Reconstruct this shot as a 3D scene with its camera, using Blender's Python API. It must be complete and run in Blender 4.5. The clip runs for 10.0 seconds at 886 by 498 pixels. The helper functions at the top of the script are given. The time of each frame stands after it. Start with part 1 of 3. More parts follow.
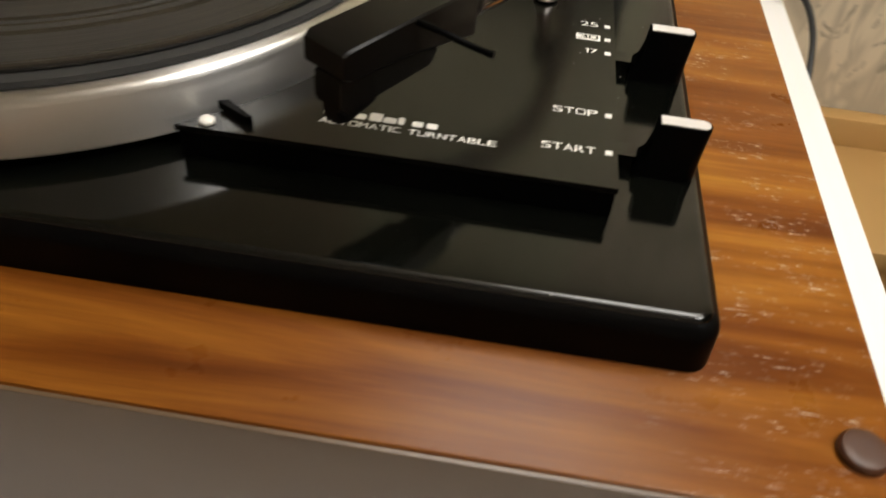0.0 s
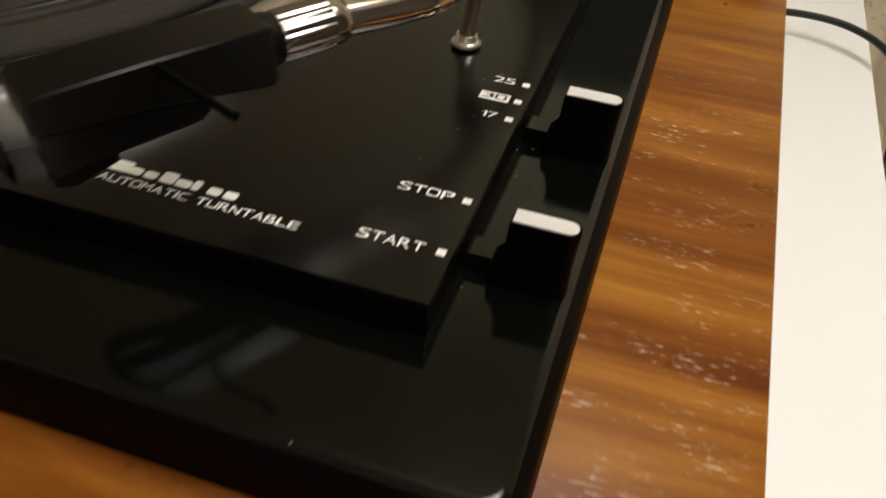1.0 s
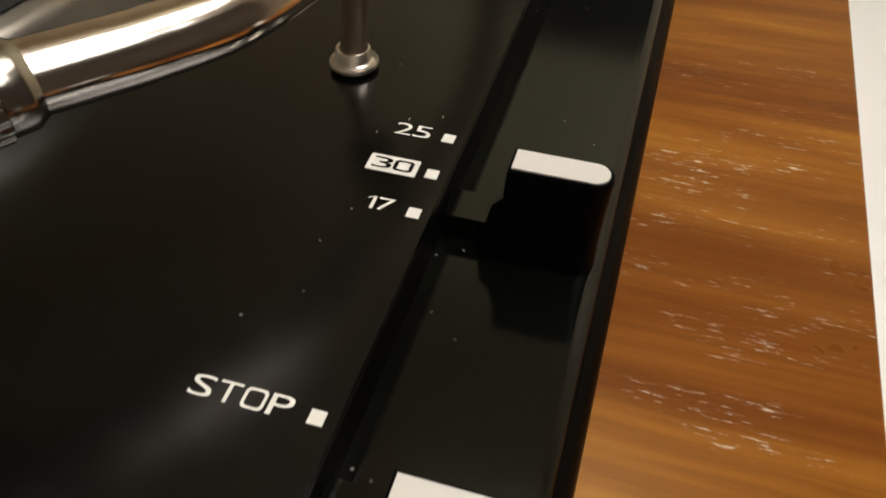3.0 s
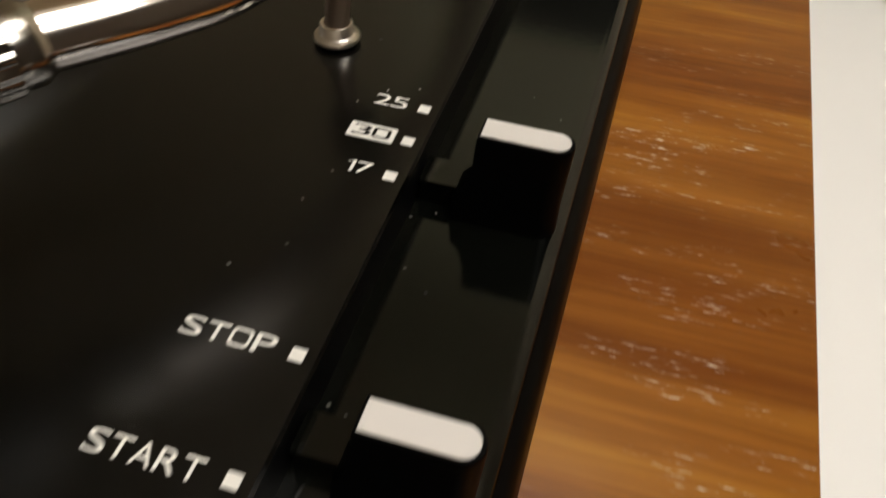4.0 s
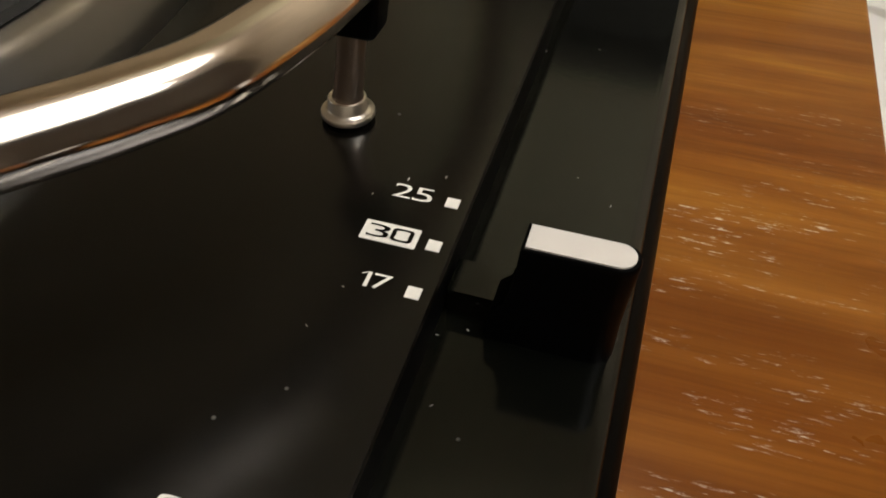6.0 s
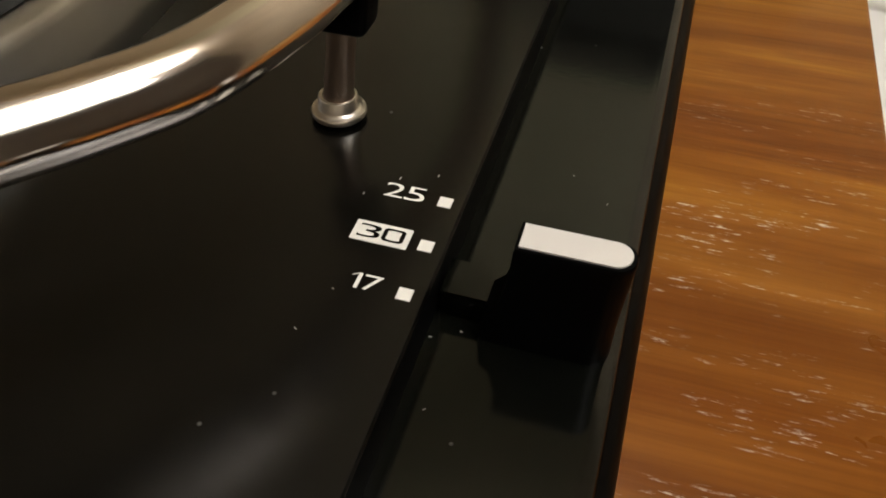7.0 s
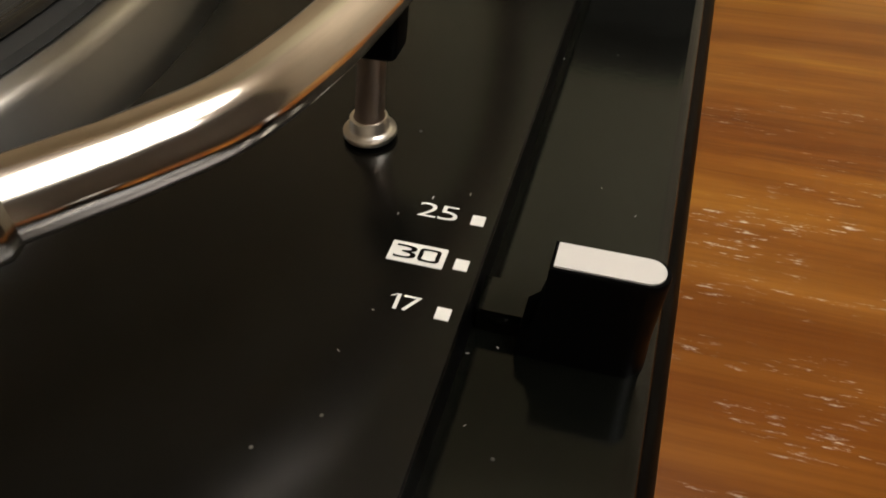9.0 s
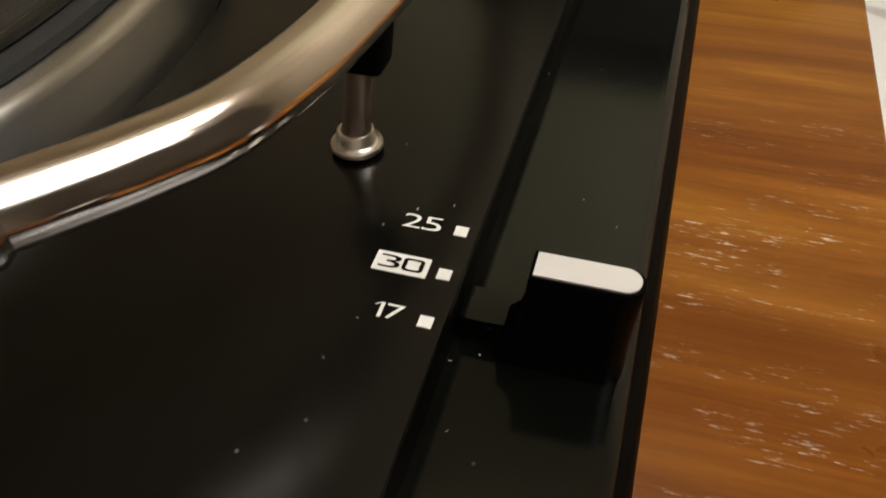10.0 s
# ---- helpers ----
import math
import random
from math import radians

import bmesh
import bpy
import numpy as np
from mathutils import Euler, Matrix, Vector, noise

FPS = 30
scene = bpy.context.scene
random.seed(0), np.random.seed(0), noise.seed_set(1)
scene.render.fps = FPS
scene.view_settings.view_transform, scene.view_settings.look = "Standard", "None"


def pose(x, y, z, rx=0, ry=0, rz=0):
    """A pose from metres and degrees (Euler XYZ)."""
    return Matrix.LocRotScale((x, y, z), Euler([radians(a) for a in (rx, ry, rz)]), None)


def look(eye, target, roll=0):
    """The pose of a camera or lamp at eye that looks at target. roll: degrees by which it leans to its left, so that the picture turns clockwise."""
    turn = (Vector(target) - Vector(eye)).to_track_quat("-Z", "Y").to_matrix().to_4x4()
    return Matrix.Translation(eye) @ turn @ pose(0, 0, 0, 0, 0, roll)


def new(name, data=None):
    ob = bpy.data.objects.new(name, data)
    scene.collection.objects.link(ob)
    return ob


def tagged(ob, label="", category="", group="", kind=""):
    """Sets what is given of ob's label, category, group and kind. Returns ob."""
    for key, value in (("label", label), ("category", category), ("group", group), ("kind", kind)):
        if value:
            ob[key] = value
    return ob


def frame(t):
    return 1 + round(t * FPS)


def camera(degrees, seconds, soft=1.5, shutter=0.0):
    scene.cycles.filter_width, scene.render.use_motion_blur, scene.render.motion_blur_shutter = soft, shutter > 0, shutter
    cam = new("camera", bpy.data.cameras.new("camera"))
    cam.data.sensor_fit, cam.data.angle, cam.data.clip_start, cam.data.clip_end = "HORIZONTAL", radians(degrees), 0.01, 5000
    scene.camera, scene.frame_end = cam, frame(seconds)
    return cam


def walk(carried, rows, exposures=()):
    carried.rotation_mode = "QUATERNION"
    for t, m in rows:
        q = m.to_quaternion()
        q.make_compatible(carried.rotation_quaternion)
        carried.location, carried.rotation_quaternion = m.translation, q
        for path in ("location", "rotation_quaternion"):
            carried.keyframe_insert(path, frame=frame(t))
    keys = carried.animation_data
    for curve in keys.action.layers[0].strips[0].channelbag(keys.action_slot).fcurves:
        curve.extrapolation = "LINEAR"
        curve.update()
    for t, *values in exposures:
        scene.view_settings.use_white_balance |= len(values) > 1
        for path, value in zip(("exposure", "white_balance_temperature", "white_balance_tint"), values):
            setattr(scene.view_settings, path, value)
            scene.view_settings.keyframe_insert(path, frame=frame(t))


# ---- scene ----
U = 0.103          # metres in one deck unit; all plan numbers below are in deck units
Z0 = 0.75 + 1.3 * U  # height of the control panel's top over the floor


def P(x, y, z):
    """A place of the plan in metres."""
    return Vector((U * x, U * y, U * z + Z0))


# camera and walk
cam = camera(56.59, 10.0, soft=1.8, shutter=0.5)
PATH = [
    (0, (-0.3302, -2.7765, 1.4640), (-0.4291, -1.3245, 0.0922), 5.94),
    (0.5, (0.2609, -2.4528, 1.4009), (-0.1040, -1.0273, 0.0463), 3.22),
    (1, (0.3893, -2.0491, 1.2709), (-0.0200, -0.6172, -0.0641), 3.78),
    (1.5, (0.3333, -1.5062, 1.1072), (-0.0615, -0.0879, -0.2466), 4.08),
    (2, (0.2617, -1.0353, 0.8931), (-0.1560, 0.3763, -0.4607), 1.00),
    (2.2, (0.2606, -0.9550, 0.8622), (-0.1549, 0.4510, -0.4982), 0.49),
    (3.3, (0.3336, -1.0865, 0.9669), (-0.0557, 0.2364, -0.4817), 0.28),
    (3.5, (0.3228, -1.3424, 1.0030), (-0.0311, -0.0105, -0.4465), 2.27),
    (4, (0.3626, -1.1060, 0.9547), (0.0177, 0.2209, -0.5013), 2.69),
    (4.5, (0.3514, -0.8879, 0.9133), (-0.0183, 0.4664, -0.5111), 1.95),
    (5, (0.2853, -0.8575, 0.8802), (-0.0862, 0.4924, -0.5481), 1.77),
    (5.5, (0.2457, -0.8512, 0.8816), (-0.1328, 0.5052, -0.5386), 1.76),
    (7, (0.2565, -0.8159, 0.8571), (-0.1263, 0.5398, -0.5626), 1.12),
    (7.5, (0.2502, -0.8217, 0.8887), (-0.1590, 0.5159, -0.5408), -0.33),
    (8, (0.2382, -0.8339, 0.9043), (-0.1779, 0.5129, -0.5145), -0.93),
    (8.5, (0.2316, -0.8263, 0.9011), (-0.1947, 0.5218, -0.5133), -1.44),
    (9, (0.2278, -0.8194, 0.9029), (-0.1900, 0.5177, -0.5244), -1.46),
    (9.5, (0.2430, -0.7751, 0.8996), (-0.1731, 0.5906, -0.5011), -1.30),
    (10, (0.2535, -0.8393, 0.9215), (-0.1599, 0.5229, -0.4834), -1.10),
]
walk(cam, [(t, look(P(*eye), P(*aim), roll)) for t, eye, aim, roll in PATH], [(0, 0.34), (0.5, 0.32), (1, 0.03), (1.5, -0.12), (2, -0.12), (3.5, 0.0), (4, -0.15), (4.5, -0.2), (5, -0.21), (5.5, -0.2), (7, -0.08), (8.5, -0.05), (10, -0.05)])

# light: two ceiling lamps out of view, with added shades, in a closed room
ROOM = dict(x0=-1.5, x1=1.9, y0=-1.4, y1=6.0 * U, h=2.5)
world = bpy.data.worlds.new("room_air")
world.use_nodes = True
world.node_tree.nodes["Background"].inputs[0].default_value = (1.0, 0.86, 0.7, 1)
world.node_tree.nodes["Background"].inputs[1].default_value = 0.02
scene.world = world
# bulbs: place, power, colour, depth of the shade below the bulb; the shades are open at the top
BULBS = (((0.28, 0.08, 2.0), 18, (1.0, 0.96, 0.91), 0.223), ((0.68, -0.36, 2.0), 20, (1.0, 0.98, 0.95), 0.203))
for spot, watts, tint, depth in BULBS:
    data = bpy.data.lights.new("lamp_bulb", "POINT")
    data.energy, data.color, data.shadow_soft_size = watts, tint, 0.2
    new("lamp_bulb", data).location = spot


# ---- materials ----
def material(name, color, rough=0.5, metal=0.0, spec=0.5):
    m = bpy.data.materials.new(name)
    m.use_nodes = True
    b = m.node_tree.nodes["Principled BSDF"]
    b.inputs["Base Color"].default_value = (*color, 1)
    b.inputs["Roughness"].default_value = rough
    b.inputs["Metallic"].default_value = metal
    b.inputs["Specular IOR Level"].default_value = spec
    return m, m.node_tree, b


def node(tree, kind, **sockets):
    n = tree.nodes.new(kind)
    for key, value in sockets.items():
        n.inputs[key.replace("_", " ")].default_value = value
    return n


def place(tree, scale):
    """Object coordinates, stretched."""
    co = tree.nodes.new("ShaderNodeTexCoord")
    mp = tree.nodes.new("ShaderNodeMapping")
    mp.inputs["Scale"].default_value = scale
    tree.links.new(co.outputs["Object"], mp.inputs["Vector"])
    return mp.outputs["Vector"]


def noise_of(tree, scale, size, detail=4.0, rough=0.55, distortion=0.0):
    n = node(tree, "ShaderNodeTexNoise", Scale=size, Detail=detail, Roughness=rough, Distortion=distortion)
    tree.links.new(place(tree, scale), n.inputs["Vector"])
    return n.outputs["Fac"]


def ramp(tree, fac, stops):
    r = tree.nodes.new("ShaderNodeValToRGB")
    while len(r.color_ramp.elements) < len(stops):
        r.color_ramp.elements.new(0.5)
    for e, (pos, col) in zip(r.color_ramp.elements, stops):
        e.position, e.color = pos, (*col, 1) if len(col) == 3 else col
    tree.links.new(fac, r.inputs["Fac"])
    return r.outputs["Color"]


def mix(tree, fac, a, b, mode="MIX"):
    n = tree.nodes.new("ShaderNodeMix")
    n.data_type, n.blend_type = "RGBA", mode
    for i, v in ((0, fac), (6, a), (7, b)):
        if isinstance(v, (int, float)):
            n.inputs[i].default_value = v
        elif isinstance(v, tuple):
            n.inputs[i].default_value = (*v, 1)
        else:
            tree.links.new(v, n.inputs[i])
    return n.outputs[2]


def math_of(tree, op, a, b):
    n = tree.nodes.new("ShaderNodeMath")
    n.operation = op
    for i, v in ((0, a), (1, b)):
        if isinstance(v, (int, float)):
            n.inputs[i].default_value = v
        else:
            tree.links.new(v, n.inputs[i])
    return n.outputs[0]


def bump(tree, b, height, strength, distance=0.001):
    n = node(tree, "ShaderNodeBump", Strength=strength, Distance=distance)
    tree.links.new(height, n.inputs["Height"])
    tree.links.new(n.outputs["Normal"], b.inputs["Normal"])


def black_plastic(name, color, rough, dust=0.5):
    m, t, b = material(name, color, rough)
    smear = noise_of(t, (1, 1, 1), 18, 3)
    grain = noise_of(t, (1, 1, 1), 600, 2)
    t.links.new(math_of(t, "ADD", math_of(t, "MULTIPLY", smear, 0.08), math_of(t, "ADD", math_of(t, "MULTIPLY", grain, 0.02), rough - 0.05)), b.inputs["Roughness"])
    spots = node(t, "ShaderNodeTexVoronoi", Scale=210.0)
    t.links.new(place(t, (1, 1, 1)), spots.inputs["Vector"])
    near = ramp(t, spots.outputs["Distance"], [(0.0, (1, 1, 1)), (0.045, (1, 1, 1)), (0.085, (0, 0, 0))])
    rare = ramp(t, noise_of(t, (1, 1, 1), 75, 1), [(0.0, (0, 0, 0)), (0.64, (0, 0, 0)), (0.7, (1, 1, 1))])
    fleck = math_of(t, "MULTIPLY", math_of(t, "MULTIPLY", near, rare), dust)
    haze = math_of(t, "MULTIPLY", noise_of(t, (1, 1, 1), 30, 6, 0.7), 0.5)
    base = mix(t, haze, color, tuple(c * 1.9 for c in color))
    t.links.new(mix(t, fleck, base, (0.32, 0.31, 0.27)), b.inputs["Base Color"])
    bump(t, b, grain, 0.04, 0.0002)
    return m


def walnut(name, light=1.0, worn=1.0):
    """Lacquered walnut veneer, grain along x, with glints of worn pores painted white."""
    m, t, b = material(name, (0.25, 0.1, 0.035), 0.34, 0.0, 0.15)
    wide = noise_of(t, (1.2, 13, 13), 3.2, 5, 0.6, 0.7)
    fine = noise_of(t, (4, 150, 150), 4.0, 6, 0.65, 0.2)
    col = ramp(t, wide, [(0.3, (0.116, 0.031, 0.0042)), (0.42, (0.168, 0.051, 0.006)), (0.55, (0.225, 0.079, 0.0095)), (0.7, (0.33, 0.136, 0.0185))])
    streak = ramp(t, fine, [(0.36, (0.62, 0.57, 0.53)), (0.58, (1, 1, 1))])
    col = mix(t, 0.36, col, streak, "MULTIPLY")
    line = ramp(t, noise_of(t, (1.0, 55, 55), 5.0, 2, 0.5, 0.5), [(0.31, (0.5, 0.42, 0.38)), (0.37, (1, 1, 1))])
    col = mix(t, 0.15, col, line, "MULTIPLY")
    # broad bands of darker and yellower heartwood
    band = ramp(t, noise_of(t, (1.6, 24, 24), 2.0, 3, 0.5, 0.6), [(0.34, (0.74, 0.66, 0.6)), (0.5, (1.0, 1.0, 1.0)), (0.64, (1.26, 1.38, 1.25))])
    col = mix(t, 0.85, col, band, "MULTIPLY")
    # glints on worn pores, painted pale in short strokes along the grain
    glint_stroke = ramp(t, noise_of(t, (60, 430, 430), 3.0, 3.0, 0.6), [(0.0, (0, 0, 0)), (0.585, (0, 0, 0)), (0.66, (1, 1, 1))])
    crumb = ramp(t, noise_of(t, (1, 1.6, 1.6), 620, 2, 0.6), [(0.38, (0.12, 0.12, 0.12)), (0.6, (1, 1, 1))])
    glint_stroke = math_of(t, "MULTIPLY", glint_stroke, crumb)
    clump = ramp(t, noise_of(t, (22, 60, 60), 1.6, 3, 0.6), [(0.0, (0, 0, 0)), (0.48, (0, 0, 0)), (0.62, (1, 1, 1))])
    # the painted glints lie on the side next to the levers
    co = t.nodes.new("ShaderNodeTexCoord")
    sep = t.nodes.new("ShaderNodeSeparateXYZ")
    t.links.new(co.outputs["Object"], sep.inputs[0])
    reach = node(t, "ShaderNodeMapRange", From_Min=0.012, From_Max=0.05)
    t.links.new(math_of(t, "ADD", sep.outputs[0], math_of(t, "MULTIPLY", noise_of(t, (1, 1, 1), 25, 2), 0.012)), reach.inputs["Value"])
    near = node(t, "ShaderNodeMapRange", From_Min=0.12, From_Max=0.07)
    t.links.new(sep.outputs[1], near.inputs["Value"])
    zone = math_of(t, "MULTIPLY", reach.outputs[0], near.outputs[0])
    pore_glint = math_of(t, "MULTIPLY", math_of(t, "MULTIPLY", math_of(t, "MULTIPLY", glint_stroke, clump), zone), 0.72 * worn)
    col = mix(t, pore_glint, col, (0.75, 0.64, 0.52))
    if light != 1.0:
        col = mix(t, 1.0, col, (light, light, light), "MULTIPLY")
    t.links.new(col, b.inputs["Base Color"])
    rough = math_of(t, "ADD", math_of(t, "MULTIPLY", noise_of(t, (1, 1, 1), 40, 4), 0.1), 0.24)
    t.links.new(math_of(t, "ADD", rough, math_of(t, "MULTIPLY", pore_glint, 0.3)), b.inputs["Roughness"])
    bump(t, b, math_of(t, "ADD", fine, math_of(t, "MULTIPLY", pore_glint, 0.15)), 0.1, 0.0004)
    return m


def brushed(name, color, rough, stretch, relief=0.05):
    m, t, b = material(name, color, rough, 1.0)
    n = noise_of(t, stretch, 30, 5)
    t.links.new(math_of(t, "ADD", math_of(t, "MULTIPLY", n, 0.18), rough - 0.07), b.inputs["Roughness"])
    t.links.new(mix(t, math_of(t, "MULTIPLY", noise_of(t, (1, 1, 1), 60, 4), 0.35), color, tuple(c * 0.7 for c in color)), b.inputs["Base Color"])
    bump(t, b, n, relief, 0.0002)
    return m


def painted(name, color, rough, vary=0.06, scale=30, relief=0.05):
    m, t, b = material(name, color, rough)
    n = noise_of(t, (1, 1, 1), scale, 5)
    t.links.new(mix(t, math_of(t, "MULTIPLY", n, vary * 4), color, tuple(c * (1 - vary * 2.5) for c in color)), b.inputs["Base Color"])
    bump(t, b, noise_of(t, (1, 1, 1), scale * 12, 3), relief, 0.0003)
    return m


M_DECK = black_plastic("black_gloss_plastic", (0.0016, 0.0018, 0.0013), 0.1)
M_PANEL = black_plastic("black_satin_plastic", (0.0022, 0.002, 0.0015), 0.23, 0.35)
M_SIDE = black_plastic("matt_black_plastic", (0.0014, 0.0013, 0.0012), 0.4, 0.1)
M_SIDE.node_tree.nodes["Principled BSDF"].inputs["Specular IOR Level"].default_value = 0.05
M_KNOB = black_plastic("black_lever_plastic", (0.0015, 0.0015, 0.0015), 0.4, 0.05)
M_SHELL = black_plastic("black_headshell_plastic", (0.0028, 0.0025, 0.002), 0.36, 0.2)
M_SHELL.node_tree.nodes["Principled BSDF"].inputs["Specular IOR Level"].default_value = 0.2
M_KNOB.node_tree.nodes["Principled BSDF"].inputs["Specular IOR Level"].default_value = 0.04
M_PANEL.node_tree.nodes["Principled BSDF"].inputs["Specular IOR Level"].default_value = 0.46
M_DECK.node_tree.nodes["Principled BSDF"].inputs["Specular IOR Level"].default_value = 0.46
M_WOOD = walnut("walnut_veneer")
M_FRONT = painted("grey_brown_lacquer", (0.11, 0.068, 0.036), 0.35)
M_PRINT = painted("white_print", (0.8, 0.78, 0.73), 0.5, 0.02)
M_CAP = painted("pale_aluminium_cap", (0.66, 0.63, 0.6), 0.42, 0.03, 200)
M_CHROME = brushed("worn_chrome", (0.94, 0.86, 0.8), 0.115, (1, 1, 1), 0.02)
M_RING = brushed("knurled_chrome", (0.5, 0.47, 0.43), 0.14, (1, 1, 1), 0.03)
M_STEM = brushed("dusty_plated_post", (0.4, 0.31, 0.25), 0.4, (12, 12, 1), 0.25)
M_FLANGE = brushed("worn_nickel", (0.85, 0.8, 0.74), 0.3, (1, 1, 1), 0.3)
M_ALU = brushed("turned_aluminium", (0.62, 0.61, 0.59), 0.33, (1, 1, 14), 0.05)
alu = M_ALU.node_tree
tangent = alu.nodes.new("ShaderNodeTangent")
tangent.direction_type, tangent.axis = "RADIAL", "Z"
skin = alu.nodes["Principled BSDF"]
alu.links.new(tangent.outputs[0], skin.inputs["Tangent"])
skin.inputs["Anisotropic"].default_value, skin.inputs["Anisotropic Rotation"].default_value = 0.85, 0.25
M_MAT = painted("black_rubber_mat", (0.02, 0.02, 0.019), 0.6)
M_BUMPER = painted("brown_rubber", (0.06, 0.021, 0.009), 0.4)
M_TABLE = painted("white_laminate", (0.88, 0.88, 0.87), 0.4, 0.02, 14)
M_CABLE = painted("black_cable_rubber", (0.012, 0.012, 0.012), 0.45)
M_WALL = painted("pale_wall_paint", (0.74, 0.67, 0.57), 0.8)
M_CEIL = painted("ceiling_paint", (0.7, 0.64, 0.56), 0.8)
M_LAMP = painted("white_enamel", (0.82, 0.8, 0.75), 0.4, 0.02)
M_LINT = painted("grey_lint", (0.34, 0.3, 0.25), 0.8, 0.05, 300)
M_EAST = painted("mirrored_dark_wall", (0.1, 0.08, 0.06), 0.7)
M_PINE = painted("yellow_pine", (0.52, 0.31, 0.11), 0.4, 0.1, 12)
M_FLOOR = painted("brown_floor", (0.12, 0.07, 0.035), 0.45, 0.1, 6)
# tones of unseen wall sections, set for what the black deck mirrors
M_MIRRORED_MID = painted("mirrored_olive_wall", (0.82, 0.78, 0.54), 0.7, 0.2, 7)
M_MIRRORED_WEST = painted("mirrored_light_brown_wall", (0.66, 0.55, 0.37), 0.7, 0.15, 6)

M_BOX = painted("dark_card", (0.025, 0.022, 0.018), 0.7, 0.1, 20)


def acrylic():
    """Clear smoked plastic: tinted straight through, with a glossy face."""
    m = bpy.data.materials.new("smoked_acrylic")
    m.use_nodes = True
    t = m.node_tree
    t.nodes.clear()
    clear, gloss, fres, both, out = (t.nodes.new("ShaderNode" + k) for k in ("BsdfTransparent", "BsdfGlossy", "Fresnel", "MixShader", "OutputMaterial"))
    clear.inputs["Color"].default_value = (0.8, 0.79, 0.76, 1)
    gloss.inputs["Roughness"].default_value = 0.05
    fres.inputs["IOR"].default_value = 1.45
    for a, b in ((fres.outputs[0], both.inputs[0]), (clear.outputs[0], both.inputs[1]), (gloss.outputs[0], both.inputs[2]), (both.outputs[0], out.inputs[0])):
        t.links.new(a, b)
    return m


M_LID = acrylic()


def vinyl():
    m, t, b = material("black_vinyl", (0.012, 0.012, 0.012), 0.25)
    co = t.nodes.new("ShaderNodeTexCoord")
    sep = t.nodes.new("ShaderNodeSeparateXYZ")
    t.links.new(co.outputs["Object"], sep.inputs[0])
    r = math_of(t, "POWER", math_of(t, "ADD", math_of(t, "MULTIPLY", sep.outputs[0], sep.outputs[0]), math_of(t, "MULTIPLY", sep.outputs[1], sep.outputs[1])), 0.5)
    one = t.nodes.new("ShaderNodeCombineXYZ")
    t.links.new(r, one.inputs[0])
    band = node(t, "ShaderNodeTexNoise", Scale=230.0, Detail=3.0)
    t.links.new(one.outputs[0], band.inputs["Vector"])
    groove = node(t, "ShaderNodeTexNoise", Scale=2600.0, Detail=1.0)
    t.links.new(one.outputs[0], groove.inputs["Vector"])
    t.links.new(ramp(t, band.outputs["Fac"], [(0.35, (0.16, 0.16, 0.16)), (0.65, (0.5, 0.5, 0.5))]), b.inputs["Roughness"])
    t.links.new(ramp(t, band.outputs["Fac"], [(0.35, (0.008, 0.008, 0.008)), (0.65, (0.035, 0.034, 0.032))]), b.inputs["Base Color"])
    bump(t, b, math_of(t, "ADD", groove.outputs["Fac"], band.outputs["Fac"]), 0.5, 0.0004)
    return m


M_VINYL = vinyl()
M_SMOOTH = black_plastic("smooth_vinyl", (0.006, 0.006, 0.006), 0.18, 0.0)


def wallpaper():
    """Beige paper with grey brush-drawn canes."""
    m, t, b = material("cane_wallpaper", (0.72, 0.63, 0.47), 0.75)
    cane = ramp(t, noise_of(t, (10, 1, 2.2), 2.0, 2, 0.5, 1.2), [(0.4, (0, 0, 0)), (0.47, (1, 1, 1)), (0.5, (1, 1, 1)), (0.55, (0, 0, 0))])
    leaf = ramp(t, noise_of(t, (20, 1, 16), 1.6, 4, 0.6, 1.5), [(0.6, (0, 0, 0)), (0.68, (1, 1, 1))])
    ink = math_of(t, "MULTIPLY", math_of(t, "MAXIMUM", math_of(t, "MULTIPLY", cane, 0.6), leaf), 0.65)
    t.links.new(mix(t, ink, (0.72, 0.63, 0.47), (0.2, 0.16, 0.11)), b.inputs["Base Color"])
    return m


M_PAPER = wallpaper()


# ---- building blocks ----
def part(name, bm, mat, parent=None, label="", smooth=True):
    """Links a bmesh, given in deck units, as one mesh object."""
    bmesh.ops.recalc_face_normals(bm, faces=bm.faces)
    me = bpy.data.meshes.new(name)
    bm.to_mesh(me)
    bm.free()
    me.transform(Matrix.Translation((0, 0, Z0)) @ Matrix.Scale(U, 4))
    me.materials.append(mat)
    if smooth:
        me.polygons.foreach_set("use_smooth", [True] * len(me.polygons))
        me.set_sharp_from_angle(angle=radians(38))
    ob = new(name, me)
    if parent:
        ob.parent = parent
    if label:
        ob["label"] = label
    return ob


def empty(name):
    return new(name)


def bevel(bm, width, segments=3, angle=30):
    edges = [e for e in bm.edges if len(e.link_faces) == 2 and e.calc_face_angle(0) > radians(angle)]
    bmesh.ops.bevel(bm, geom=edges, offset=width, segments=segments, affect="EDGES", profile=0.5, clamp_overlap=True)
    return bm


def box(x0, x1, y0, y1, z0, z1, bev=0.0, segments=2):
    bm = bmesh.new()
    bmesh.ops.create_cube(bm, size=1)
    for v in bm.verts:
        v.co = Vector((x0 if v.co.x < 0 else x1, y0 if v.co.y < 0 else y1, z0 if v.co.z < 0 else z1))
    return bevel(bm, bev, segments) if bev else bm


